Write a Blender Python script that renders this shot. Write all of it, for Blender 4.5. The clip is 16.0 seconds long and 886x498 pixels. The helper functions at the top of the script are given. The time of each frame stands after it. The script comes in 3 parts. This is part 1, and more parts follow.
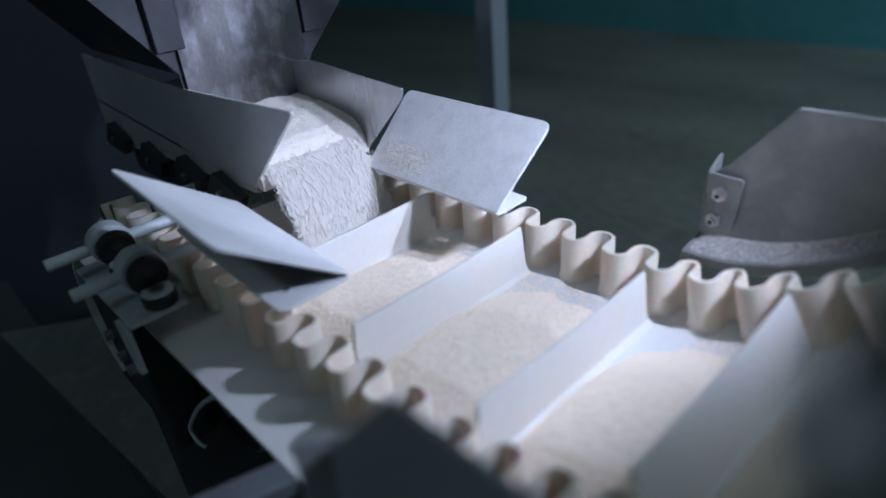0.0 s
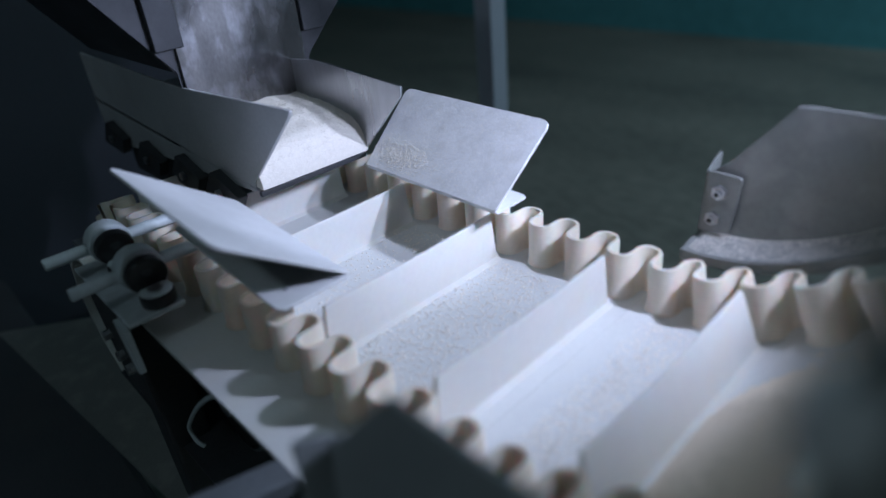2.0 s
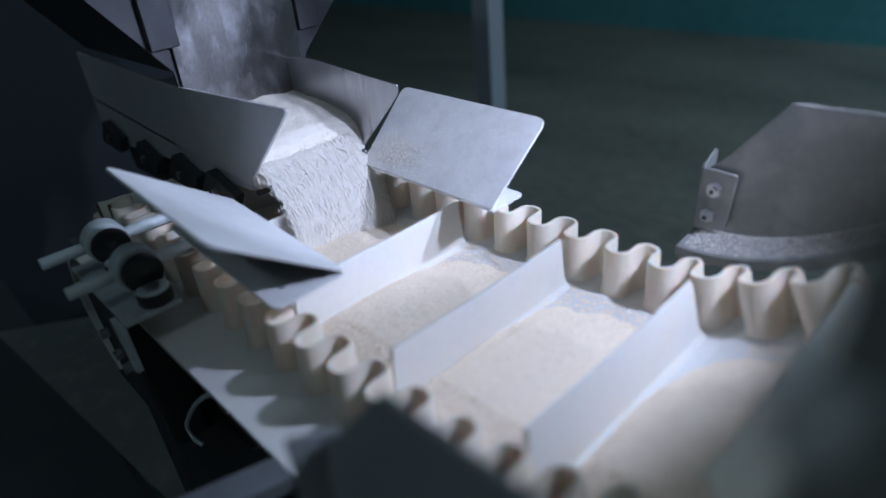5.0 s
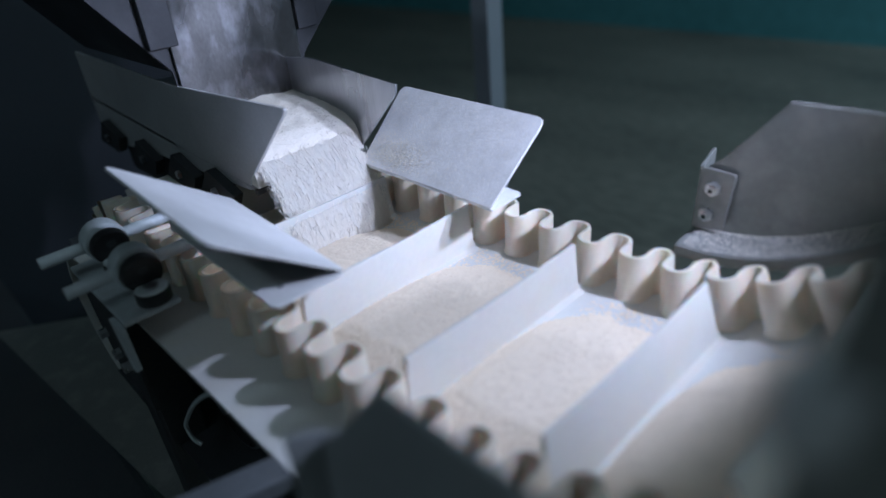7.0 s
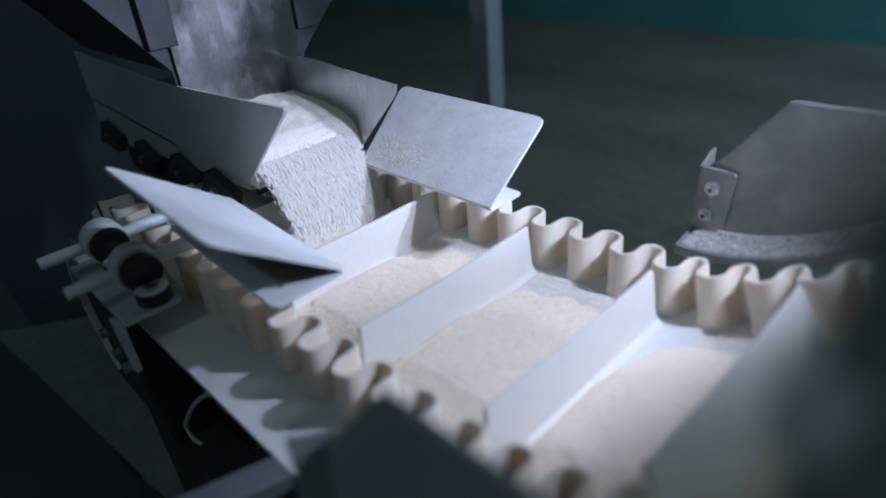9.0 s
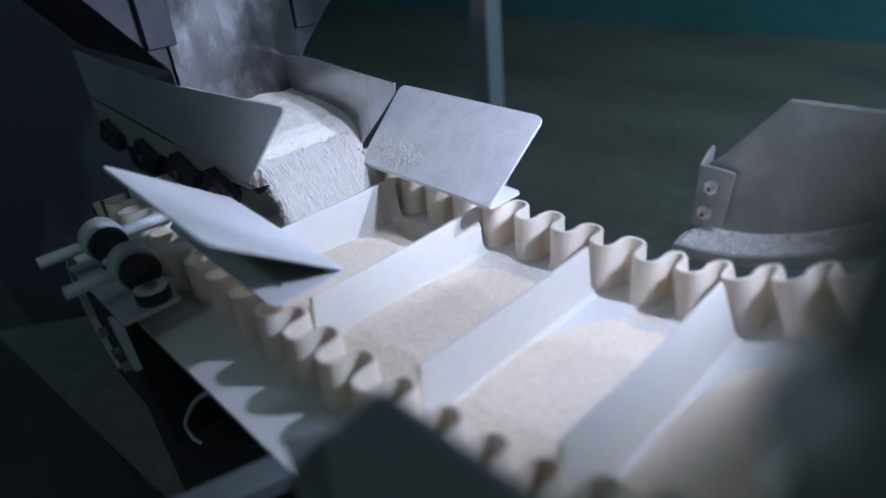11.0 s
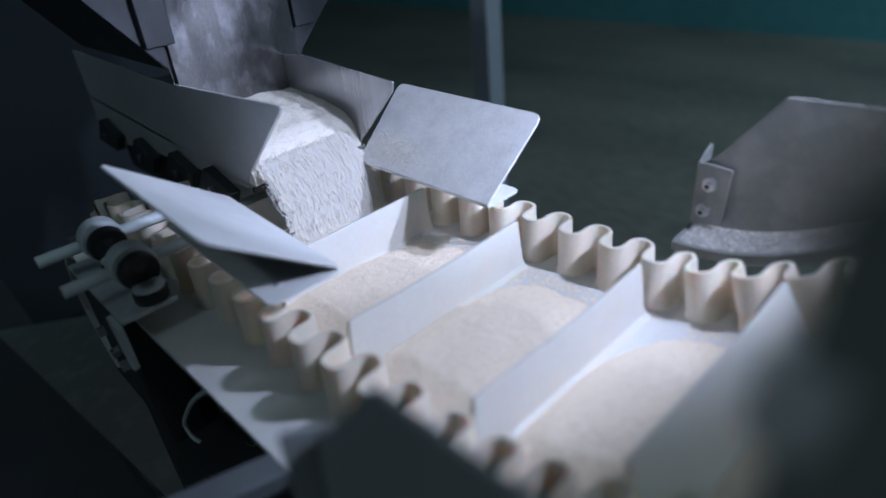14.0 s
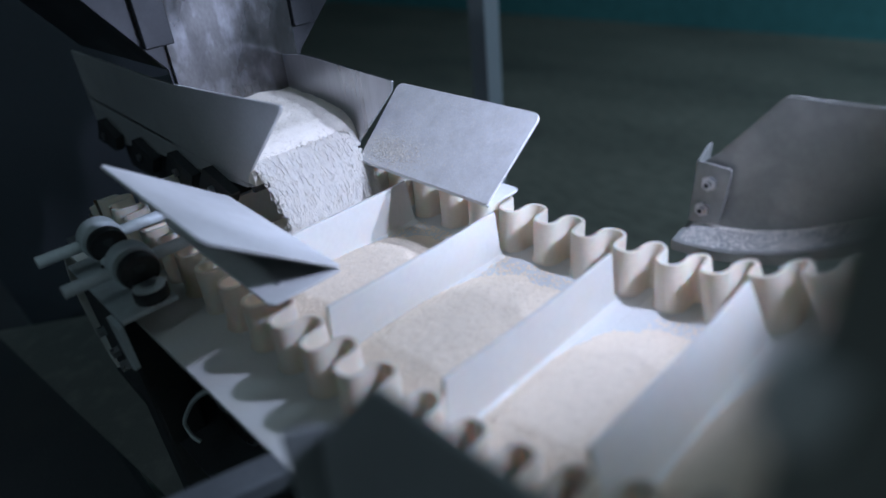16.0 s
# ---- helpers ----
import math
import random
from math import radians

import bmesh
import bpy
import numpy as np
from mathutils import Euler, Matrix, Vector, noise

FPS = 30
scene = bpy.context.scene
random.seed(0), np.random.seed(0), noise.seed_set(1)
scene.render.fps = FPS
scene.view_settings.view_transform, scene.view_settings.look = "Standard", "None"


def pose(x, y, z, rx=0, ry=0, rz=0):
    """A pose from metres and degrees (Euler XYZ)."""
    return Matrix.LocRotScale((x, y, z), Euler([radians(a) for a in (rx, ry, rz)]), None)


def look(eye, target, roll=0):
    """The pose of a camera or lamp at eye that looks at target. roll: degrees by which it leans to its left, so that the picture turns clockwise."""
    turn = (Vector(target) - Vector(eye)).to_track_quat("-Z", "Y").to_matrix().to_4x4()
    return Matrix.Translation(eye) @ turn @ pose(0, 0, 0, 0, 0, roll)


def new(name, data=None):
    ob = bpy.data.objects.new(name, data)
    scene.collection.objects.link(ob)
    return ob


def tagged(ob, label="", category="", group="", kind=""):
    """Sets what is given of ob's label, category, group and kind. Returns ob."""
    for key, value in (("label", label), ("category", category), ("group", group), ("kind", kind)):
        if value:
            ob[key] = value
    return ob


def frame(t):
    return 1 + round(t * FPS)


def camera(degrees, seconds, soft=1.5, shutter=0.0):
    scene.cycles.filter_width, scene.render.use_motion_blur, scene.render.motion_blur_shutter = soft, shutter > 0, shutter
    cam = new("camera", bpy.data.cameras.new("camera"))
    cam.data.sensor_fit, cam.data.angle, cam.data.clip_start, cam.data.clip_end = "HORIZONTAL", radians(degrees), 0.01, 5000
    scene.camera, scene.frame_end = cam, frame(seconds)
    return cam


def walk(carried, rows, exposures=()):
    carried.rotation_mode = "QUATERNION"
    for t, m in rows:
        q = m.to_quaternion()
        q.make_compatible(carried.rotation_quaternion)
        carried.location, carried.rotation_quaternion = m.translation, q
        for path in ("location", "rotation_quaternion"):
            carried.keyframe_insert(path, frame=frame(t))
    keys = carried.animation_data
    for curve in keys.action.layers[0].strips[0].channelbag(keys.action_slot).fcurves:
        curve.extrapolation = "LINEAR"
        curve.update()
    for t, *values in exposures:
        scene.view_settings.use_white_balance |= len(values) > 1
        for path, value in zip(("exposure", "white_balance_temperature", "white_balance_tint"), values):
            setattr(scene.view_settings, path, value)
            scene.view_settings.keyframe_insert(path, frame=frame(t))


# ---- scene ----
cam = camera(71.2, 16.0, soft=1.5)
ZB = 0.70            # height of the belt's surface above the floor
cam.data.dof.use_dof = True
cam.data.dof.focus_distance = 0.72
cam.data.dof.aperture_fstop = 2.0
walk(cam, [
    (0, pose(0.3008, -0.3156, 1.0401, 60.279, 4.681, 45.64)),
    (1, pose(0.3004, -0.3157, 1.0392, 60.3, 4.668, 45.569)),
    (2, pose(0.3004, -0.3155, 1.039, 60.221, 4.698, 45.53)),
    (3, pose(0.3016, -0.3149, 1.0388, 60.185, 4.752, 45.552)),
    (4, pose(0.3029, -0.3146, 1.0389, 60.13, 4.793, 45.465)),
    (6.5, pose(0.3041, -0.3142, 1.0384, 60.063, 4.834, 45.335)),
    (7.5, pose(0.3037, -0.3147, 1.0386, 60.036, 4.816, 45.28)),
    (9, pose(0.3036, -0.3152, 1.0385, 60.032, 4.843, 45.213)),
    (11.5, pose(0.3048, -0.3141, 1.0385, 59.885, 4.92, 45.189)),
    (12.5, pose(0.3059, -0.3132, 1.0383, 59.856, 5.008, 45.255)),
    (14, pose(0.3069, -0.3117, 1.0373, 59.846, 5.08, 45.284)),
    (15, pose(0.3066, -0.3126, 1.0373, 59.831, 5.081, 45.186)),
    (16, pose(0.3063, -0.3137, 1.0377, 59.782, 5.102, 45.066)),
], exposures=[(0, 0.0), (16, 0.0)])

# ---- world and light ----
world = bpy.data.worlds.new("hall_dark")
world.use_nodes = True
world.node_tree.nodes["Background"].inputs["Color"].default_value = (0.41, 0.50, 0.57, 1)
world.node_tree.nodes["Background"].inputs["Strength"].default_value = 0.05
scene.world = world


def lamp(name, kind, m, energy, colour, size=0.1, size_y=None, spread=None):
    data = bpy.data.lights.new(name, kind)
    data.energy, data.color = energy, colour
    if kind == "AREA":
        data.size = size
        if size_y:
            data.shape, data.size_y = "RECTANGLE", size_y
        if spread:
            data.spread = radians(spread)
    else:
        data.shadow_soft_size = size
        if kind == "SPOT":
            data.spot_size, data.spot_blend = radians(spread or 60), 0.6
    ob = new(name, data)
    ob.matrix_world = m
    return ob


# two heads of the work lamps that stand round the loading end
lamp("work_lamp_a", "SPOT", look((0.31, 0.188, ZB + 0.397), (-0.185, 0.015, ZB + 0.05)), 10.2, (0.60, 0.69, 1.0), 0.016, spread=83)
lamp("work_lamp_b", "SPOT", look((0.33, 0.34, ZB + 0.45), (-0.285, 0.01, ZB + 0.08)), 13.5, (0.60, 0.69, 1.0), 0.012, spread=36)
# unseen area lights added as fill for the dim hall, without ceiling fixtures
lamp("hall_fill_a", "AREA", pose(1.6, 2.4, 3.85), 24, (0.62, 0.84, 1.0), 1.2, 0.3)
lamp("hall_fill_b", "AREA", pose(3.6, 0.9, 3.85), 14, (0.62, 0.80, 1.0), 1.2, 0.3)
lamp("hall_fill_c", "AREA", pose(0.2, -2.6, 3.85), 9.0, (0.62, 0.84, 1.0), 1.2, 0.3)


# ---- materials ----
def material(name, base, rough=0.5, metal=0.0, vary=0.15, scale=20.0, grain=200.0, bump=0.1, bump_scale=400.0, dist=0.001,
             stain=None, stain_amount=0.5, stain_scale=8.0, stretch=(1, 1, 1), rough_vary=0.12, per_piece=0.0, spec=0.5, subsurface=0.0):
    """Principled surface with colour varied at two scales, stains, uneven gloss and fine relief."""
    mat = bpy.data.materials.new(name)
    mat.use_nodes = True
    nt = mat.node_tree
    n, l = nt.nodes, nt.links
    bsdf = n["Principled BSDF"]
    bsdf.inputs["Metallic"].default_value = metal
    bsdf.inputs["Specular IOR Level"].default_value = spec
    if subsurface:
        bsdf.inputs["Subsurface Weight"].default_value = subsurface
        bsdf.inputs["Subsurface Radius"].default_value = (0.006, 0.004, 0.003)
        bsdf.inputs["Subsurface Scale"].default_value = 1.0
    tc = n.new("ShaderNodeTexCoord")
    mp = n.new("ShaderNodeMapping")
    mp.inputs["Scale"].default_value = stretch
    l.new(tc.outputs["Object"], mp.inputs["Vector"])

    def noise_node(sc, detail=4):
        t = n.new("ShaderNodeTexNoise")
        t.inputs["Scale"].default_value, t.inputs["Detail"].default_value = sc, detail
        l.new(mp.outputs["Vector"], t.inputs["Vector"])
        return t

    big, fine = noise_node(scale), noise_node(grain, 3)
    add = n.new("ShaderNodeMath")
    add.operation = "ADD"
    l.new(big.outputs["Fac"], add.inputs[0])
    l.new(fine.outputs["Fac"], add.inputs[1])
    rng = n.new("ShaderNodeMapRange")
    rng.inputs["From Min"].default_value, rng.inputs["From Max"].default_value = 0.6, 1.4
    rng.inputs["To Min"].default_value, rng.inputs["To Max"].default_value = 1 - vary, 1 + vary
    l.new(add.outputs[0], rng.inputs["Value"])
    mul = n.new("ShaderNodeMix")
    mul.data_type, mul.blend_type = "RGBA", "MULTIPLY"
    mul.inputs["Factor"].default_value = 1
    mul.inputs["A"].default_value = (*base, 1)
    l.new(rng.outputs[0], mul.inputs["B"])
    colour = mul.outputs["Result"]
    if stain:
        st = noise_node(stain_scale, 6)
        sr = n.new("ShaderNodeMapRange")
        sr.inputs["From Min"].default_value, sr.inputs["From Max"].default_value = 0.5, 0.72
        sr.inputs["To Max"].default_value = stain_amount
        l.new(st.outputs["Fac"], sr.inputs["Value"])
        mx = n.new("ShaderNodeMix")
        mx.data_type = "RGBA"
        l.new(sr.outputs[0], mx.inputs["Factor"])
        l.new(colour, mx.inputs["A"])
        mx.inputs["B"].default_value = (*stain, 1)
        colour = mx.outputs["Result"]
    if per_piece:
        oi = n.new("ShaderNodeObjectInfo")
        pr = n.new("ShaderNodeMapRange")
        pr.inputs["To Min"].default_value, pr.inputs["To Max"].default_value = 1 - per_piece, 1 + per_piece
        l.new(oi.outputs["Random"], pr.inputs["Value"])
        pm = n.new("ShaderNodeMix")
        pm.data_type, pm.blend_type = "RGBA", "MULTIPLY"
        pm.inputs["Factor"].default_value = 1
        l.new(colour, pm.inputs["A"])
        l.new(pr.outputs[0], pm.inputs["B"])
        colour = pm.outputs["Result"]
    l.new(colour, bsdf.inputs["Base Color"])
    rr = n.new("ShaderNodeMapRange")
    rr.inputs["From Min"].default_value, rr.inputs["From Max"].default_value = 0.3, 0.7
    rr.inputs["To Min"].default_value, rr.inputs["To Max"].default_value = max(0.05, rough - rough_vary), min(1, rough + rough_vary)
    l.new(big.outputs["Fac"], rr.inputs["Value"])
    l.new(rr.outputs[0], bsdf.inputs["Roughness"])
    bt = noise_node(bump_scale, 3)
    bn = n.new("ShaderNodeBump")
    bn.inputs["Strength"].default_value, bn.inputs["Distance"].default_value = bump, dist
    l.new(bt.outputs["Fac"], bn.inputs["Height"])
    l.new(bn.outputs["Normal"], bsdf.inputs["Normal"])
    return mat


BELT = material("white_belt", (0.75, 0.75, 0.73), 0.42, vary=0.04, scale=25, bump=0.05, stain=(0.74, 0.70, 0.62), stain_amount=0.35, stain_scale=30)
WALLRUB = material("cream_rubber", (0.84, 0.75, 0.64), 0.5, subsurface=0.5, vary=0.05, scale=30, bump=0.06, per_piece=0.03, stain=(0.66, 0.56, 0.44), stain_amount=0.3, stain_scale=40)
CLEAT = material("cleat_rubber", (0.75, 0.73, 0.69), 0.5, subsurface=0.3, vary=0.04, scale=25, bump=0.05, per_piece=0.03, stain=(0.72, 0.66, 0.56), stain_amount=0.35, stain_scale=25)
GRAIN = material("pale_grain", (0.95, 0.82, 0.67), 0.9, vary=0.05, scale=160, grain=600, bump=0.4, bump_scale=420, dist=0.0013, stain=(0.84, 0.68, 0.50), stain_amount=0.25, stain_scale=260)
# curtain's grain, whitened: overexposure under the lamps is put into its base colour
STREAM = material("falling_grain_streaks", (0.95, 0.89, 0.81), 0.85, subsurface=0.3, vary=0.10, scale=150, grain=500, bump=0.1, bump_scale=420, dist=0.0005, stretch=(1, 1, 0.09))
# tray bed's grain, with the same lamp glare set in its base colour
LITGRAIN = material("lit_white_grain", (0.94, 0.88, 0.80), 0.9, vary=0.06, scale=160, grain=600, bump=0.4, bump_scale=420, dist=0.0012, stain=(0.84, 0.75, 0.64), stain_amount=0.2, stain_scale=200)
STEEL = material("brushed_steel", (0.46, 0.47, 0.49), 0.40, metal=1.0, vary=0.10, scale=9, grain=350, bump=0.10, stretch=(1, 1, 0.15), stain=(0.62, 0.63, 0.66), stain_amount=0.5, stain_scale=26, rough_vary=0.18)
# hopper steel darkened: its dark reflections are put into the base colour
WINGM = material("darkened_hopper_steel", (0.050, 0.053, 0.058), 0.45, metal=0.5, vary=0.12, scale=7, grain=260, bump=0.08, stain=(0.15, 0.15, 0.16), stain_amount=0.4, stain_scale=14)
GATEM = material("smudged_steel", (0.20, 0.198, 0.198), 0.28, metal=0.9, vary=0.2, scale=12, grain=300, bump=0.08, stain=(0.62, 0.63, 0.68), stain_amount=0.38, stain_scale=55, stretch=(1, 1, 0.6), rough_vary=0.2)
SHEET = material("near_wall_steel", (0.66, 0.67, 0.68), 0.5, metal=0.4, vary=0.10, scale=7, grain=260, bump=0.08, stain=(0.48, 0.48, 0.49), stain_amount=0.4, stain_scale=14)
DUSTY = material("dust_coated_sheet", (0.88, 0.87, 0.87), 0.8, metal=0.05, vary=0.10, scale=40, grain=500, bump=0.4, bump_scale=1300, dist=0.0010, stain=(0.74, 0.72, 0.69), stain_amount=0.5, stain_scale=60)
WHITESHEET = material("pale_sheet", (0.85, 0.85, 0.86), 0.55, metal=0.05, vary=0.06, scale=14, bump=0.15, bump_scale=500, stain=(0.74, 0.73, 0.72), stain_amount=0.4, stain_scale=50)
GUARDM = material("grey_guard_sheet", (0.27, 0.28, 0.265), 0.55, metal=0.15, vary=0.12, scale=12, bump=0.15, stain=(0.46, 0.45, 0.43), stain_amount=0.5, stain_scale=30)
# guard grey with its base lightened for near faces the lamps don't reach
NEARM = material("near_side_sheet", (0.38, 0.40, 0.42), 0.6, vary=0.15, scale=12, bump=0.15, stain=(0.34, 0.34, 0.34), stain_amount=0.5)
DARKM = material("dark_painted_steel", (0.045, 0.048, 0.052), 0.6, vary=0.2, scale=12, bump=0.2, stain=(0.07, 0.07, 0.07), stain_amount=0.5)
FRAMEM = material("frame_steel", (0.22, 0.24, 0.26), 0.5, metal=0.5, vary=0.12, scale=15, bump=0.15, stain=(0.30, 0.30, 0.30), stain_amount=0.4)
CLAMPM = material("grey_clamp_paint", (0.62, 0.68, 0.70), 0.5, metal=0.1, vary=0.1, scale=30, bump=0.15, stain=(0.44, 0.45, 0.45), stain_amount=0.4, stain_scale=40)
# the shaded floor's darkness as a base colour
FLOORSHADE = material("floor_shade_tone", (0.085, 0.090, 0.100), 0.7, vary=0.2, scale=6, bump=0.15, stain=(0.12, 0.12, 0.12), stain_amount=0.4)
NAVYM = material("dark_navy_paint", (0.060, 0.067, 0.085), 0.7, vary=0.15, scale=4, bump=0.1)
BLACKP = material("black_plastic", (0.02, 0.02, 0.022), 0.35, vary=0.2, scale=30, bump=0.1)
AMBER = material("amber_plastic", (0.30, 0.20, 0.07), 0.5, vary=0.15, scale=40, bump=0.1)
ZINC = material("zinc_bolt", (0.55, 0.56, 0.58), 0.35, metal=1.0, vary=0.12, scale=90, bump=0.15)
POSTM = material("blue_grey_post_paint", (0.74, 0.77, 0.90), 0.45, vary=0.06, scale=5, bump=0.1)
FLOORM = material("worn_concrete", (0.40, 0.385, 0.34), 0.7, vary=0.35, scale=1.6, grain=30, bump=0.4, bump_scale=25, dist=0.004, stain=(0.15, 0.165, 0.155), stain_amount=0.75, stain_scale=1.3, stretch=(0.5, 1, 1))
TEALM = material("teal_wall_paint", (0.18, 0.60, 0.66), 0.55, vary=0.15, scale=1.2, grain=12, bump=0.1, bump_scale=30, stain=(0.24, 0.70, 0.76), stain_amount=0.5, stain_scale=2.5)
GREYWALL = material("grey_hall_bounce", (0.50, 0.51, 0.50), 0.8, vary=0.12, scale=1.5, grain=15, bump=0.1, bump_scale=30)


# ---- mesh helpers ----
def part(name, bm, material_, parent=None, label="", smooth=None, m=None):
    """Links a bmesh as one mesh object, under a thing or a part if given."""
    bmesh.ops.recalc_face_normals(bm, faces=bm.faces)
    me = bpy.data.meshes.new(name)
    bm.to_mesh(me)
    bm.free()
    me.materials.append(material_)
    if smooth is not None:
        for p in me.polygons:
            p.use_smooth = True
        me.set_sharp_from_angle(angle=radians(smooth))
    ob = new(name, me)
    if parent:
        ob.parent = parent
    if m is not None:
        ob.matrix_basis = m
    if label:
        ob["label"] = label
    return ob


def thing(name, label, category, m=None, kind="", group=""):
    ob = new(name)
    ob.empty_display_size = 0.05
    ob.matrix_basis = m if m is not None else pose(0, 0, ZB)
    return tagged(ob, label, category, group, kind)


def box(bm, x0, x1, y0, y1, z0, z1, bevel=0.0, seg=2):
    r = bmesh.ops.create_cube(bm, size=1, matrix=Matrix.Translation(((x0 + x1) / 2, (y0 + y1) / 2, (z0 + z1) / 2)) @ Matrix.Diagonal((x1 - x0, y1 - y0, z1 - z0, 1)))
    if bevel:
        edges = {e for v in r["verts"] for e in v.link_edges}
        bmesh.ops.bevel(bm, geom=list(edges), offset=bevel, segments=seg, affect="EDGES", profile=0.5)
    return bm


def rounded(points, radius, seg=5):
    """A polygon of 3D points with its corners rounded; radius: one number or one a corner."""
    out = []
    k = len(points)
    pts = [Vector(p) for p in points]
    for i, p in enumerate(pts):
        r = radius[i] if isinstance(radius, (list, tuple)) else radius
        a, b = pts[i - 1] - p, pts[(i + 1) % k] - p
        if r <= 0:
            out.append(p)
            continue
        r = min(r, a.length * 0.45, b.length * 0.45)
        p0, p1 = p + a.normalized() * r, p + b.normalized() * r
        for j in range(seg + 1):
            u = j / seg
            out.append(p0 * (1 - u) ** 2 + p * 2 * u * (1 - u) + p1 * u * u)
    return out


def plate(bm, points, thick, radius=0.0, bevel=0.0):
    """A flat sheet: a polygon of 3D points given a thickness against its normal."""
    pts = rounded(points, radius) if radius else [Vector(p) for p in points]
    vs = [bm.verts.new(p) for p in pts]
    f = bm.faces.new(vs)
    f.normal_update()
    nrm = f.normal.copy()
    lower = [bm.verts.new(p - nrm * thick) for p in pts]
    bm.faces.new(list(reversed(lower)))
    for i in range(len(vs)):
        j = (i + 1) % len(vs)
        bm.faces.new((vs[j], vs[i], lower[i], lower[j]))
    if bevel:
        rim = [e for e in bm.edges if e.verts[0] in vs and e.verts[1] in vs]
        bmesh.ops.bevel(bm, geom=rim, offset=bevel, segments=2, affect="EDGES", profile=0.5)
    return bm


def rod(bm, a, b, r, seg=20, bevel=0.0, r2=None):
    a, b = Vector(a), Vector(b)
    d = b - a
    m = Matrix.Translation((a + b) / 2) @ d.to_track_quat("Z", "Y").to_matrix().to_4x4()
    res = bmesh.ops.create_cone(bm, cap_ends=True, segments=seg, radius1=r, radius2=r if r2 is None else r2, depth=d.length, matrix=m)
    if bevel:
        rim = [e for e in {e for v in res["verts"] for e in v.link_edges} if any(len(f.verts) > 4 for f in e.link_faces)]
        bmesh.ops.bevel(bm, geom=rim, offset=bevel, segments=2, affect="EDGES", profile=0.5)
    return bm


def strip(bm, profile, width_vector, thick_vectors):
    """A bent sheet: a run of points, each with its own thickness vector, given a width."""
    w = Vector(width_vector)
    top = [bm.verts.new(Vector(p)) for p in profile]
    top2 = [bm.verts.new(Vector(p) + w) for p in profile]
    low = [bm.verts.new(Vector(p) + Vector(t)) for p, t in zip(profile, thick_vectors)]
    low2 = [bm.verts.new(Vector(p) + w + Vector(t)) for p, t in zip(profile, thick_vectors)]
    for i in range(len(profile) - 1):
        bm.faces.new((top[i], top[i + 1], top2[i + 1], top2[i]))
        bm.faces.new((low[i + 1], low[i], low2[i], low2[i + 1]))
        bm.faces.new((top[i + 1], top[i], low[i], low[i + 1]))
        bm.faces.new((top2[i], top2[i + 1], low2[i + 1], low2[i]))
    bm.faces.new((top[0], top2[0], low2[0], low[0]))
    bm.faces.new((top2[-1], top[-1], low[-1], low2[-1]))
    return bm


B = bmesh.new

# ---- the hall ----
HX0, HX1, HY0, HY1, HZ = -7.0, 6.0, -4.5, 4.27, 4.0
tagged(part("floor", box(B(), HX0, HX1, HY0, HY1, -0.1, 0.0), FLOORM), "dark worn concrete hall floor with long scuffs", "floor", kind="structure")
tagged(part("wall_north", box(B(), HX0 - 0.2, HX1 + 0.2, HY1, HY1 + 0.2, -0.1, HZ), TEALM), "teal painted hall wall", "wall", kind="structure")
# unseen walls and ceiling close the hall; their grey is lifted to bounce fill
tagged(part("wall_south", box(B(), HX0 - 0.2, HX1 + 0.2, HY0 - 0.2, HY0, -0.1, HZ), GREYWALL), "plain grey hall wall", "wall", kind="structure")
tagged(part("wall_west", box(B(), HX0 - 0.2, HX0, HY0, HY1, -0.1, HZ), GREYWALL), "plain grey hall wall", "wall", kind="structure")
tagged(part("wall_east", box(B(), HX1, HX1 + 0.2, HY0, HY1, -0.1, HZ), GREYWALL), "plain grey hall wall", "wall", kind="structure")
tagged(part("ceiling", box(B(), HX0 - 0.2, HX1 + 0.2, HY0 - 0.2, HY1 + 0.2, HZ, HZ + 0.2), GREYWALL), "plain grey hall ceiling", "ceiling", kind="structure")

# ---- conveyor belt: path, pieces ----
PITCH = 0.045                 # one wave of the sidewall
CELL = 3 * PITCH              # from cleat to cleat
CELLS = 36
BEND, RISE, TURN = 0.33, radians(50), 0.10
X_TAIL, X_BEND = -0.47, 0.082
RUN = X_BEND - X_TAIL
LIFT = (CELLS * CELL - RISE * (2 * BEND + 2 * TURN) - 2 * math.pi * TURN) / 2 - RUN
LOOP = [(RUN, 0, 0), (RISE * BEND, RISE, BEND), (LIFT, 0, 0), (math.pi * TURN, -math.pi, TURN), (LIFT, 0, 0),
        (RISE * (BEND + 2 * TURN), -RISE, BEND + 2 * TURN), (RUN, 0, 0), (math.pi * TURN, -math.pi, TURN)]
TOTAL = sum(k[0] for k in LOOP)


def on_path(s):
    """Place and heading on the belt's loop, s metres from x = 0."""
    s = (s - X_TAIL) % TOTAL
    x, z, a = X_TAIL, 0.0, 0.0
    for length, turn, r in LOOP:
        d = min(s, length)
        if turn:
            sign = 1 if turn > 0 else -1
            b = a + sign * d / r
            x += sign * r * (math.sin(b) - math.sin(a))
            z += sign * r * (math.cos(a) - math.cos(b))
            a = b
        else:
            x, z = x + d * math.cos(a), z + d * math.sin(a)
        s -= d
        if s <= 1e-9:
            break
    return x, z, a


def on_belt(s):
    x, z, a = on_path(s)
    return Matrix.Translation((x, 0, z)) @ Matrix.Rotation(-a, 4, "Y")


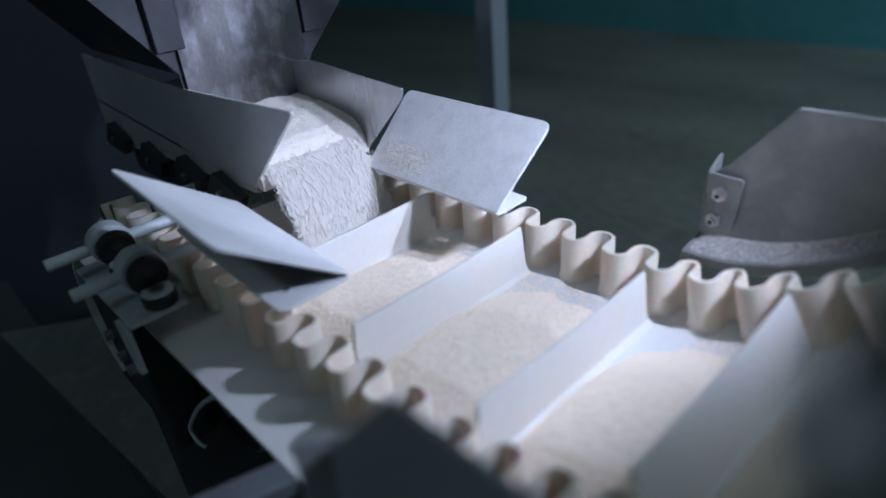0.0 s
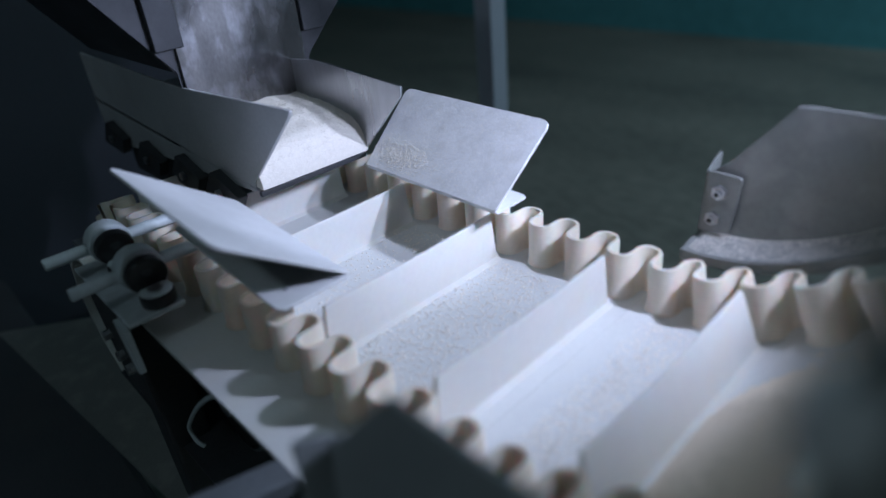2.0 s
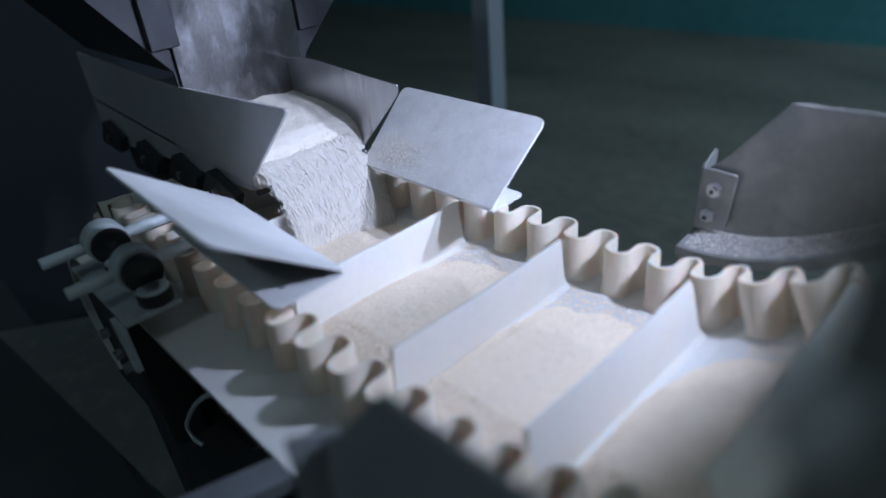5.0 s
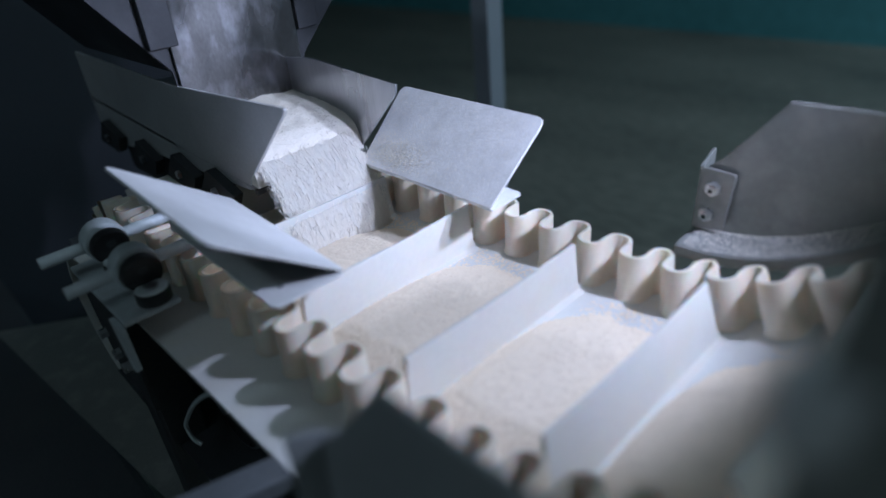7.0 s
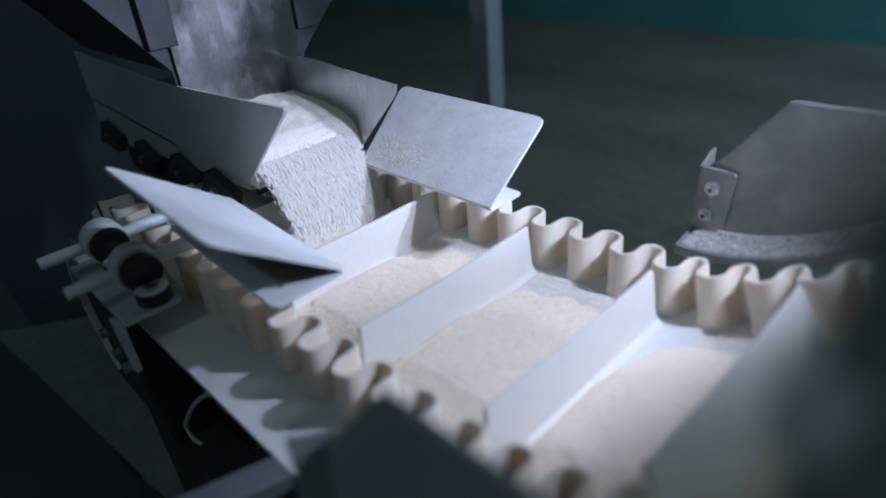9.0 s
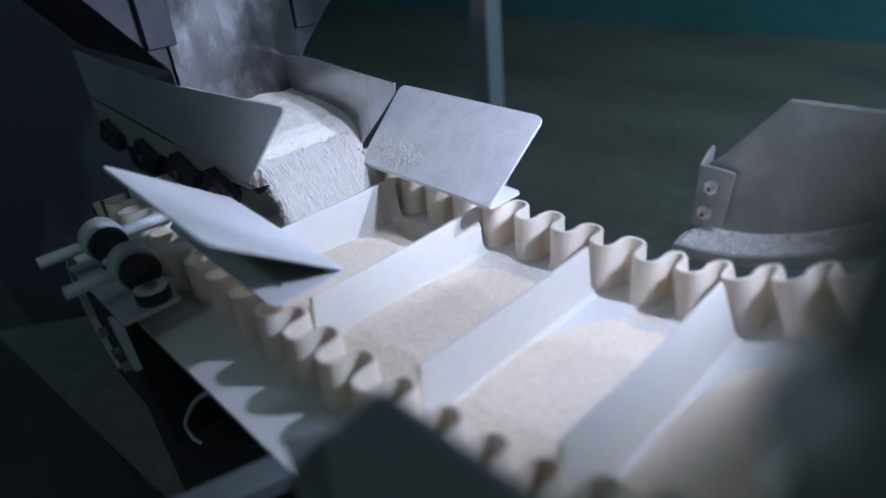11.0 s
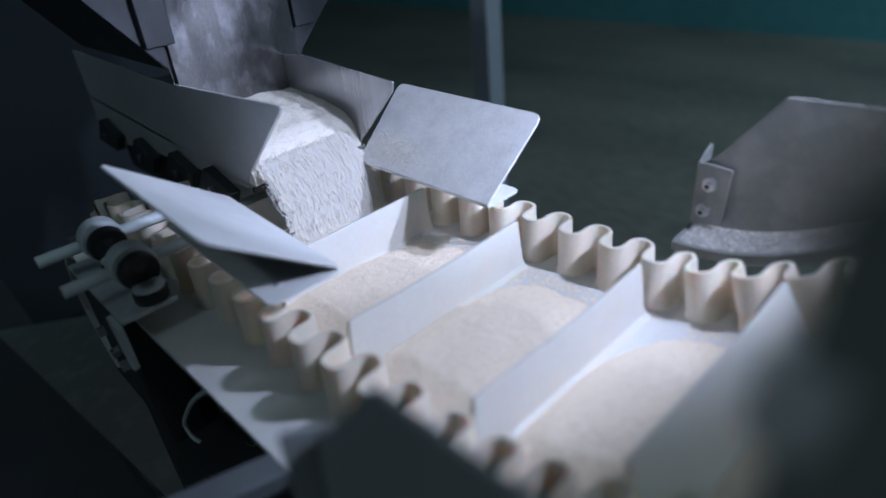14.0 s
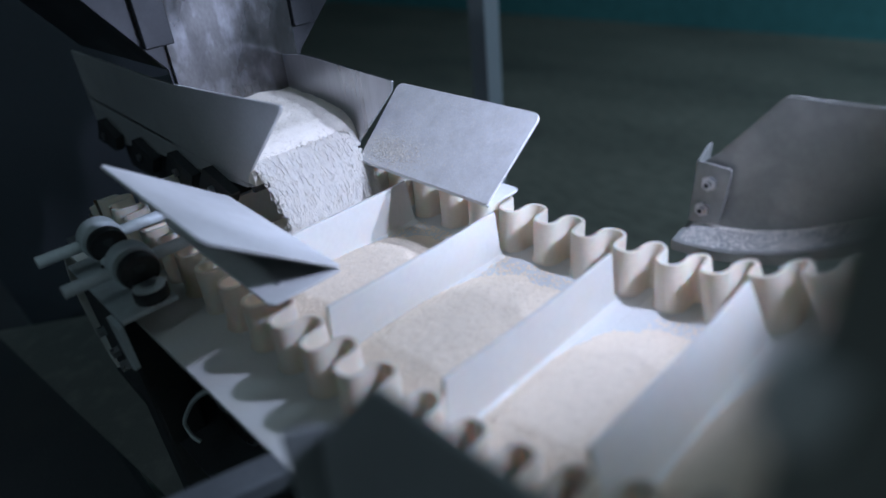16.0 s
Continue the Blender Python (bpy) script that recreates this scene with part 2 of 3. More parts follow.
# cleats that have passed, by time
PASSED = [
    (0, 0.649), (0.5, 2.473), (1, 4.412), (1.2, 5.070), (1.5, 5.938), (1.8, 6.836), (2, 7.356),
    (2.2, 7.793), (2.5, 8.391), (2.8, 8.929), (3, 9.234), (3.2, 9.468), (3.5, 9.875), (3.8, 10.460),
    (4, 10.887), (4.2, 11.372), (6.3, 18.463), (6.5, 19.189), (7, 21.165), (7.5, 23.000), (8, 24.976),
    (8.5, 26.810), (9, 28.761), (9.2, 29.501), (11.3, 37.409), (11.5, 38.163), (12, 40.130), (12.5, 41.957),
    (13, 43.908), (13.5, 45.735), (14, 47.698), (14.5, 49.510), (15, 51.515), (15.5, 53.440), (16, 55.477),
]


def passed(t):
    """Smooth reading of the table above."""
    k = max(1, min(len(PASSED) - 1, sum(1 for a, _ in PASSED if a <= t)))

    def slope(i):
        i0, i1 = max(0, i - 1), min(len(PASSED) - 1, i + 1)
        return (PASSED[i1][1] - PASSED[i0][1]) / (PASSED[i1][0] - PASSED[i0][0])
    (t0, a), (t1, b) = PASSED[k - 1], PASSED[k]
    h = t1 - t0
    u = (t - t0) / h
    return (a * (1 + 2 * u) * (1 - u) ** 2 + slope(k - 1) * h * u * (1 - u) ** 2 + b * u * u * (3 - 2 * u) - slope(k) * h * u * u * (1 - u))


HALF, WAVE, WALL_H, CLEAT_H = 0.1317, 0.0155, 0.047, 0.052
BELT_Y = 0.203


def wave_mesh(side):
    """One wave of a corrugated sidewall: a standing strip in an S, with a foot fillet."""
    bm = B()
    steps, th = 28, 0.0040
    line = []
    for i in range(steps + 1):
        u = i / steps
        x = (u - 0.5) * PITCH + 0.086 * PITCH * math.sin(4 * math.pi * u)
        y = HALF + WAVE * math.cos(2 * math.pi * u)
        line.append(Vector((x, y * side)))
    nor = []
    for i in range(steps + 1):
        a, b = line[max(0, i - 1)], line[min(steps, i + 1)]
        if i in (0, steps):
            d = Vector((1, 0))
        else:
            d = (b - a).normalized()
        nor.append(Vector((-d.y, d.x)))
    levels = [(0.0, 2.0), (0.003, 1.15), (WALL_H - 0.0012, 1.0), (WALL_H, 0.7)]
    grid = []
    for z, k in levels:
        grid.append([[bm.verts.new((*(p + n * th * 0.5 * k * s), z)) for p, n in zip(line, nor)] for s in (1, -1)])
    for g, h in zip(grid, grid[1:]):
        for i in range(steps):
            bm.faces.new((g[0][i], g[0][i + 1], h[0][i + 1], h[0][i]))
            bm.faces.new((g[1][i + 1], g[1][i], h[1][i], h[1][i + 1]))
    for i in range(steps):
        bm.faces.new((grid[-1][0][i], grid[-1][0][i + 1], grid[-1][1][i + 1], grid[-1][1][i]))
    return bm


def cleat_mesh():
    """A cross cleat: a slightly tapered rubber slab with a foot fillet and rounded top, its ends trimmed clear of the sidewalls."""
    bm = B()
    prof = [(-0.010, 0.0), (-0.0045, 0.003), (-0.0026, 0.009), (-0.0020, CLEAT_H - 0.001), (-0.0012, CLEAT_H), (0.0012, CLEAT_H), (0.0020, CLEAT_H - 0.001), (0.0026, 0.009), (0.0045, 0.003), (0.010, 0.0)]
    cols = []
    ny = 14
    for j in range(ny + 1):
        v = j / ny * 2 - 1
        ring = []
        for x, z in prof:
            half = 0.108 - 0.005 * z / CLEAT_H
            ring.append(bm.verts.new((x + 0.0015 * math.cos(v * 2.2) * z / CLEAT_H, v * half - 0.004, z)))
        cols.append(ring)
    for a, b in zip(cols, cols[1:]):
        for i in range(len(prof) - 1):
            bm.faces.new((a[i], b[i], b[i + 1], a[i + 1]))
    bm.faces.new(cols[0])
    bm.faces.new(list(reversed(cols[-1])))
    return bm


belt = thing("conveyor_belt", "white cleated conveyor belt with cream corrugated sidewalls, running", "conveyor belt")
SECTIONS = []
sec0 = part("belt_section", box(B(), -PITCH / 2 - 0.0004, PITCH / 2 + 0.0004, -BELT_Y, 0.151, -0.005, 0.0), BELT, belt, "white belt strip")
wall_far = part("sidewall", wave_mesh(1), WALLRUB, sec0, "cream corrugated sidewall wave", smooth=50)
wall_near = part("sidewall", wave_mesh(-1), WALLRUB, sec0, "cream corrugated sidewall wave", smooth=50)
cleat0 = part("cleat", cleat_mesh(), CLEAT, None, "white upright cross cleat", smooth=40)
for i in range(CELLS * 3):
    if i == 0:
        sec = sec0
    else:
        sec = sec0.copy()
        scene.collection.objects.link(sec)
        for w in (wall_far, wall_near):
            c = w.copy()
            scene.collection.objects.link(c)
            c.parent = sec
    if i % 3 == 0:
        c = cleat0 if i == 0 else cleat0.copy()
        if i:
            scene.collection.objects.link(c)
        c.parent = sec
    SECTIONS.append((sec, i * PITCH))


# ---- grain ----
def bits(bm, count, place, size, rng, stretch=(1, 1, 1), turn=3.14):
    """Small chips, each a squashed octahedron, turned at random."""
    for _ in range(count):
        p, s = place(), size * rng.uniform(0.6, 1.35)
        q = Euler((rng.uniform(0, 6.3), rng.uniform(0, 6.3), rng.uniform(0, 6.3))).to_matrix() if stretch == (1, 1, 1) else Euler((rng.uniform(-0.12, 0.12), rng.uniform(-0.12, 0.12), rng.uniform(-turn, turn))).to_matrix()
        dims = [s * k * rng.uniform(0.6, 1.2) for k in stretch]
        vs = [bm.verts.new(Vector(p) + q @ Vector(v)) for v in ((dims[0], 0, 0), (0, dims[1], 0), (-dims[0], 0, 0), (0, -dims[1], 0), (0, 0, dims[2]), (0, 0, -dims[2]))]
        for i in range(4):
            bm.faces.new((vs[i], vs[(i + 1) % 4], vs[4]))
            bm.faces.new((vs[(i + 1) % 4], vs[i], vs[5]))


def heap_mesh(seed, thick):
    """A load of chips in one cell: an uneven low mound with loose chips on it."""
    rng = random.Random(seed)
    bm = B()
    nx, ny = 48, 80
    x0, x1, y0, y1 = 0.005, CELL - 0.005, -0.112, 0.098

    def height(x, y):
        u, v = (x - x0) / (x1 - x0), (y - y0) / (y1 - y0)
        rag = 0.05 * noise.noise(Vector((x * 38 + seed * 5, y * 12, 8))) + 0.015 * noise.noise(Vector((x * 130, y * 60, seed)))
        round_off = 0.16 * abs(2 * u - 1) ** 2.6
        edge = min(1, 4.0 * u + 0.4) * min(1, 5 * (1 - u) + 0.4) * min(1, 4.5 * v + 0.25) * max(0.0, min(1, 3.2 * (1 - v - round_off + rag) - 0.10))
        n = noise.noise(Vector((x * 40 + seed, y * 40, seed * 3.1))) * 0.05 + noise.noise(Vector((x * 140, y * 140 + seed, 1))) * 0.045
        return thick * edge * (0.85 + 0.25 * u + n) - 0.0012
    grid = [[bm.verts.new((x0 + (x1 - x0) * i / nx, y0 + (y1 - y0) * j / ny, height(x0 + (x1 - x0) * i / nx, y0 + (y1 - y0) * j / ny))) for j in range(ny + 1)] for i in range(nx + 1)]
    for i in range(nx):
        for j in range(ny):
            bm.faces.new((grid[i][j], grid[i + 1][j], grid[i + 1][j + 1], grid[i][j + 1]))
    low = [[bm.verts.new((x, y, -0.0012)) for y in (y0, y1)] for x in (x0, x1)]
    bm.faces.new((low[0][0], low[0][1], low[1][1], low[1][0]))

    def place():
        x, y = rng.uniform(x0, x1), rng.uniform(y0, y1 + 0.008)
        return (x, y, max(0.0005, height(x, y)) + 0.0002)
    bits(bm, 2600, place, 0.0014, rng, (1.0, 1.5, 0.28))

    def strewn():
        x, y = rng.uniform(x0, x1), y1 - 0.025 + abs(rng.gauss(0, 0.016))
        return (x, min(y, 0.112), max(0.0004, height(x, min(y, y1))) + 0.0002)
    bits(bm, 90, strewn, 0.0007, rng, (1.0, 1.3, 0.4))
    return bm


def sparse_mesh(seed, count):
    """Loose chips strewn on the bare belt of one cell."""
    rng = random.Random(seed)
    bm = B()
    bits(bm, count, lambda: (rng.uniform(0.006, CELL - 0.006), rng.uniform(-0.11, 0.10), 0.0006), 0.0011, rng, (1.0, 1.4, 0.6))
    return bm


HEAPS = []
heap_data = []
for seed in range(5):
    ob = part("grain_heap", heap_mesh(seed + 1, 0.017), GRAIN, None, smooth=70)
    tagged(ob, "mound of pale flaky grain lying between two belt cleats", "grain", "loads of grain on the belt", "stuff")
    heap_data.append(ob)
sparse = []
for seed, count in ((21, 4200), (22, 2600), (23, 1000)):
    ob = part("grain_scatter", sparse_mesh(seed, count), STREAM)
    sparse.append(tagged(ob, "thin scatter of pale grain flakes on the bare belt", "grain", "loads of grain on the belt", "stuff"))
EMPTY_CELLS = {-7: 0, -8: 1, -9: 2}
used = [0] * 5
for n in range(5, -61, -1):
    if n in (-10, -11):
        continue
    if n in EMPTY_CELLS:
        HEAPS.append((sparse[EMPTY_CELLS[n]], n))
        continue
    k = (n * 7) % 5
    ob = heap_data[k]
    if used[k]:
        ob = ob.copy()
        scene.collection.objects.link(ob)
    used[k] += 1
    HEAPS.append((ob, n))

# ---- feeder tray, hopper, gate ----
feeder = thing("feeder_tray", "steel vibrating feeder tray with tall sheet side walls", "feeder")
TY0, TY1 = -0.042, 0.106
bm = plate(B(), [(-0.80, TY0, 0.105), (-0.296, TY0, 0.078), (-0.296, TY1, 0.078), (-0.80, TY1, 0.105)], 0.003)
part("tray_floor", bm, STEEL, feeder)
# near wall: same steel, base lightened to make up for its unlit face
bm = plate(B(), [(-0.80, TY0, 0.175), (-0.80, TY0, 0.03), (-0.60, TY0, 0.055), (-0.305, TY0, 0.072), (-0.300, TY0, 0.086), (-0.198, TY0, 0.176), (-0.195, TY0, 0.182), (-0.438, TY0, 0.170), (-0.488, TY0, 0.170)], 0.003, radius=0.003, bevel=0.0006)
part("side_wall", bm, SHEET, feeder, "steel side wall of the feeder, lightened in base colour")
bm = plate(B(), [(-0.80, TY1, 0.175), (-0.80, TY1, 0.03), (-0.60, TY1, 0.055), (-0.302, TY1, 0.070), (-0.290, TY1, 0.080), (-0.2140, TY1, 0.154), (-0.2115, TY1, 0.1657), (-0.350, TY1, 0.1757), (-0.382, TY1, 0.1765), (-0.43, TY1, 0.172)], -0.003, radius=0.002, bevel=0.0006)
part("side_wall", bm, STEEL, feeder, "brushed steel side wall of the feeder")
part("lip", box(B(), -0.300, -0.294, TY0 + 0.001, TY1 - 0.001, 0.068, 0.0745, 0.001), DARKM, feeder, "dark tray lip")
# black blocks added for the dark gaps along the wall's lower edge
for k, (x, z) in enumerate(((-0.735, 0.052), (-0.60, 0.047), (-0.475, 0.054), (-0.375, 0.056))):
    bm = plate(B(), [(x - 0.045, TY0 - 0.001, z - 0.012), (x + 0.030, TY0 - 0.001, z - 0.018), (x + 0.050, TY0 - 0.001, z + 0.008), (x - 0.010, TY0 - 0.001, z + 0.026)], -0.012, radius=0.003)
    part("mounting_lug", bm, DARKM, feeder, "black block below the feeder side wall")
    part("lug_bolt", rod(B(), (x + 0.004, TY0 - 0.0132, z + 0.002), (x + 0.004, TY0 - 0.0182, z + 0.002), 0.0055, 6), ZINC, feeder, "zinc bolt head")
part("drive_box", box(B(), -0.78, -0.46, TY0 + 0.02, TY1 - 0.02, -0.02, 0.065, 0.006), DARKM, feeder, "dark vibrator housing")

hopper = thing("hopper", "smudged stainless hopper with a sliding gate above the feeder", "hopper")
GX = -0.43
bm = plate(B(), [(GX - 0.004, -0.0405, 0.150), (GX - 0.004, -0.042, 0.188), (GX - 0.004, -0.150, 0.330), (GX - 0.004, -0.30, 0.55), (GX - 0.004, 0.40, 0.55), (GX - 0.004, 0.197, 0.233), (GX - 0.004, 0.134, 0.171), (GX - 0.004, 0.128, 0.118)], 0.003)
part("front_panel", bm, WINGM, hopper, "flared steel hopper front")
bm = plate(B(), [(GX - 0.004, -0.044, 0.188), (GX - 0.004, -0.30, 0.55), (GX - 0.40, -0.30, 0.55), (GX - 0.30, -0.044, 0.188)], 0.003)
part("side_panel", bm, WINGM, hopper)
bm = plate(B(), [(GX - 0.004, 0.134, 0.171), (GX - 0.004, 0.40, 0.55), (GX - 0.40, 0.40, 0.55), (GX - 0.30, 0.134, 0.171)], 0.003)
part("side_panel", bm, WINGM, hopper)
gate = part("gate", box(B(), GX, GX + 0.004, -0.038, 0.126, 0.105, 0.50, 0.0008), GATEM, hopper, "smudged stainless sliding gate")
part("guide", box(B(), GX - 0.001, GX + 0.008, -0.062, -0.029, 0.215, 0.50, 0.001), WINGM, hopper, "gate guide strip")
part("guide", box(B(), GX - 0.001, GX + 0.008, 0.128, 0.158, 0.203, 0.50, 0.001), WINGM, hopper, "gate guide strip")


def bed_mesh():
    """Grain on the tray, from the gate to the lip."""
    rng = random.Random(5)
    bm = B()
    nx, ny = 70, 36
    x0, x1, y0, y1 = -0.47, -0.288, TY0 + 0.0015, TY1 - 0.0015

    def floor_z(x):
        return 0.078 + (-0.296 - x) * 0.0536

    def height(x, y):
        u, v = (x - x0) / (x1 - x0), (y - y0) / (y1 - y0)
        n = noise.noise(Vector((x * 60, y * 60, 2))) * 0.0022 + noise.noise(Vector((x * 200, y * 200, 4))) * 0.001
        top = float(np.interp(x, (-0.60, -0.43, -0.385, -0.337, -0.308, -0.298, -0.292, -0.288), (0.131, 0.130, 0.128, 0.1235, 0.1155, 0.109, 0.099, 0.084)))
        return top + 0.004 * math.sin(v * math.pi) + n
    grid = [[bm.verts.new((x0 + (x1 - x0) * i / nx, y0 + (y1 - y0) * j / ny, height(x0 + (x1 - x0) * i / nx, y0 + (y1 - y0) * j / ny))) for j in range(ny + 1)] for i in range(nx + 1)]
    for i in range(nx):
        for j in range(ny):
            bm.faces.new((grid[i][j], grid[i + 1][j], grid[i + 1][j + 1], grid[i][j + 1]))
    a, b, c, d = (bm.verts.new((x, y, floor_z(x) + 0.0003)) for x, y in ((x0, y0), (x0, y1), (x1, y1), (x1, y0)))
    bm.faces.new((a, b, c, d))
    bm.faces.new([d, c] + [grid[nx][j] for j in range(ny, -1, -1)])
    bm.faces.new([a, d] + [grid[i][0] for i in range(nx, -1, -1)])
    bm.faces.new([c, b] + [grid[i][ny] for i in range(nx + 1)])
    bm.faces.new([b, a] + [grid[0][j] for j in range(ny + 1)])

    def place():
        x, y = rng.uniform(-0.43, x1), rng.uniform(y0 + 0.002, y1 - 0.002)
        return (x, y, height(x, y) + 0.0002)
    bits(bm, 6000, place, 0.0006, rng)
    return bm


tagged(part("grain_bed", bed_mesh(), LITGRAIN, smooth=70, m=pose(0, 0, ZB)), "bed of pale flaky grain on the feeder tray", "grain", kind="stuff")


FALL_X, FALL_Z, FALL_R = -0.3924, -0.030, 0.1644      # axis and radius of the arc along which the grain falls


def clump_mesh(seed, y0, y1, count, size=0.00036, long=6.0, skin=None, lift=0.0, loose=0.0014):
    """A slice of the falling curtain, bent to the arc of the fall: a thin skin torn into strands, and flakes over it.
    skin: how much of the skin is left, 0 to 1, or None for loose flakes alone."""
    rng = random.Random(seed)
    bm = B()

    def at(a, y, rho):
        return Vector(((FALL_R + rho) * math.cos(a) - FALL_R, y, (FALL_R + rho) * math.sin(a)))

    def place():
        return at(rng.triangular(-0.14, 0.14, 0.0), rng.uniform(y0, y1) + rng.gauss(0, 0.0022), lift + abs(rng.gauss(0, loose)))
    bits(bm, count, place, size, rng, (0.3, 1.0, long), 0.6 if long > 3 else 3.14)
    if skin is None:
        return bm
    ny, na = 150, 16
    ends = [(-0.090 - abs(rng.gauss(0, 0.014)), 0.090 + abs(rng.gauss(0, 0.014))) for _ in range(ny)]
    step = (y1 - y0) / ny
    for k in range(ny):
        lo, hi = ends[k]
        rim = min(k, ny - 1 - k) / 14
        ya, yb = y0 + step * k, y0 + step * (k + 1.02)
        for i in range(na):
            a, b = lo + (hi - lo) * i / na, lo + (hi - lo) * (i + 1) / na
            if 0.5 + 0.62 * noise.noise(Vector((ya * 520, a * 14 + seed * 3.7, seed))) > skin:
                continue
            if rim < 1 and 0.5 + 0.7 * noise.noise(Vector((ya * 300, a * 30, seed * 2.1))) > 0.15 + 0.85 * rim:
                continue
            rho = lift + 0.0002 * noise.noise(Vector((ya * 160, a * 10, seed * 1.3)))
            q = [bm.verts.new(at(t, y, rho + d)) for d in (0.0, -0.0005) for t, y in ((a, ya), (a, yb), (b, yb), (b, ya))]
            for f in ((0, 1, 2, 3), (7, 6, 5, 4), (0, 4, 5, 1), (1, 5, 6, 2), (2, 6, 7, 3), (3, 7, 4, 0)):
                bm.faces.new([q[v] for v in f])
    return bm


FALL = thing("falling_grain", "curtain of pale grain flakes falling off the feeder lip", "grain", kind="stuff")
CLUMPS = []
for i in range(7):
    CLUMPS.append((part("grain_clump", clump_mesh(40 + i, TY0 + 0.003, 0.094, 800, skin=0.95), STREAM, FALL), i, "wide"))
for i in range(7):
    CLUMPS.append((part("grain_clump", clump_mesh(60 + i, TY0 + 0.005, 0.089, 420, skin=0.60, lift=0.0012), STREAM, FALL), i, "wide2"))
for i in range(4):
    CLUMPS.append((part("grain_clump", clump_mesh(80 + i, 0.072, TY1 - 0.004, 60, 0.0011, 1.6, loose=0.004), STREAM, FALL), i * 2 % 7, "thin"))
for i in range(7):
    CLUMPS.append((part("grain_clump", clump_mesh(90 + i, TY0 + 0.004, TY1 - 0.006, 150, 0.0012, 1.6, loose=0.004), STREAM, FALL), i, "last"))


# ---- deflectors over the belt edges ----
def deflector(sign, inner, outer, leg, mat, label):
    """A sheet bent to a V: a plate that slopes down to the belt and a flat leg that runs back out under it.
    inner, outer: the two ends of the bend and of the plate's upper edge."""
    root = thing("deflector_plate", label, "deflector", group="deflectors over the belt edges")
    th = 0.0022
    bm = B()
    pts = [inner[0], inner[1], outer[1], outer[0]]
    plate(bm, pts if sign > 0 else list(reversed(pts)), th, radius=[0.001, 0.004, 0.012, 0.012] if sign > 0 else [0.012, 0.012, 0.004, 0.001], bevel=0.0004)
    slope = part("sloping_plate", bm, mat, root)
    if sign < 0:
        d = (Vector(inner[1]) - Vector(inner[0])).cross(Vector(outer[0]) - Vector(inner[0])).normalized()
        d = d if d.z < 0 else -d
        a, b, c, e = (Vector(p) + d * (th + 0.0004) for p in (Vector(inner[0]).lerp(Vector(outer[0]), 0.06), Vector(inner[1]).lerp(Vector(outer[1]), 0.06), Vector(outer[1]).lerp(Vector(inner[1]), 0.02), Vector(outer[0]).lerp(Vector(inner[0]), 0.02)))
        # thin dark sheet added under the plate; it darkens the inside of the V
        part("under_lining", plate(B(), [a, b, c, e] if d.z > 0 else [e, c, b, a], 0.0008, radius=[0.003, 0.003, 0.012, 0.012]), DARKM, slope, "dark sheet added under the sloping plate")
    bm = B()
    a, b = Vector(inner[0]) + Vector((0, sign * 0.002, -0.0024)), Vector(inner[1]) + Vector((0, sign * 0.002, -0.0024))
    pts = [a, b, b + Vector((0, sign * leg, 0)), a + Vector((0, sign * leg, 0))]
    plate(bm, pts if sign > 0 else list(reversed(pts)), th, radius=[0.001, 0.001, 0.008, 0.008] if sign > 0 else [0.008, 0.008, 0.001, 0.001], bevel=0.0004)
    part("lower_leg", bm, WHITESHEET, root, "flat lower leg of the bent sheet")
    part("bolt", rod(rod(B(), b + Vector((-0.022, sign * leg * 0.7, 0)), b + Vector((-0.022, sign * leg * 0.7, 0.0012)), 0.004, 16), b + Vector((-0.022, sign * leg * 0.7, 0.0012)), b + Vector((-0.022, sign * leg * 0.7, 0.003)), 0.0026, 6), ZINC, root)
    return root


FI0, FI1, FO0, FO1 = (-0.2686, 0.0841, 0.0705), (-0.0616, 0.0801, 0.0711), (-0.2851, 0.1738, 0.1374), (-0.0611, 0.1671, 0.1362)
deflector(1, (FI0, FI1), (FO0, FO1), 0.048, DUSTY, "bent steel deflector coated with grain dust over the belt edge")
deflector(-1, ((-0.268, -0.081, 0.088), (-0.080, -0.081, 0.075)), ((-0.268, -0.185, 0.161), (-0.080, -0.185, 0.148)), 0.066, WHITESHEET, "pale bare steel deflector bent over the belt edge")


def dust_mesh():
    """Chips lying on the sloping plate, thickest low down near the feeder."""
    rng = random.Random(9)
    bm = B()

    def place():
        if rng.random() < 0.5:
            u, v = min(0.97, abs(rng.gauss(0.22, 0.14))), min(0.95, abs(rng.gauss(0.22, 0.10)))
        else:
            u, v = rng.uniform(0.03, 0.96), rng.uniform(0.04, 0.95)
        low, high = Vector(FI0).lerp(Vector(FI1), u), Vector(FO0).lerp(Vector(FO1), u)
        return low.lerp(high, v) + Vector((0, -0.0002, 0.0003))
    bits(bm, 6500, place, 0.00038, rng)

    def low_place():
        u, v = min(0.9, abs(rng.gauss(0.24, 0.09))), min(0.6, abs(rng.gauss(0.20, 0.07)))
        return Vector(FI0).lerp(Vector(FI1), u).lerp(Vector(FO0).lerp(Vector(FO1), u), v) + Vector((0, -0.0002, 0.0005))
    bits(bm, 700, low_place, 0.0009, rng)
    return bm


tagged(part("grain_dust", dust_mesh(), STREAM, m=pose(0, 0, ZB)), "grain dust and chips clinging to the deflector", "grain", kind="stuff")


# ---- hold-down guards at the bend ----
def flange_z(x):
    """Height of the far guard's curved flange."""
    return 0.0405 + 2.7 * max(0.0, x - 0.0937) ** 2


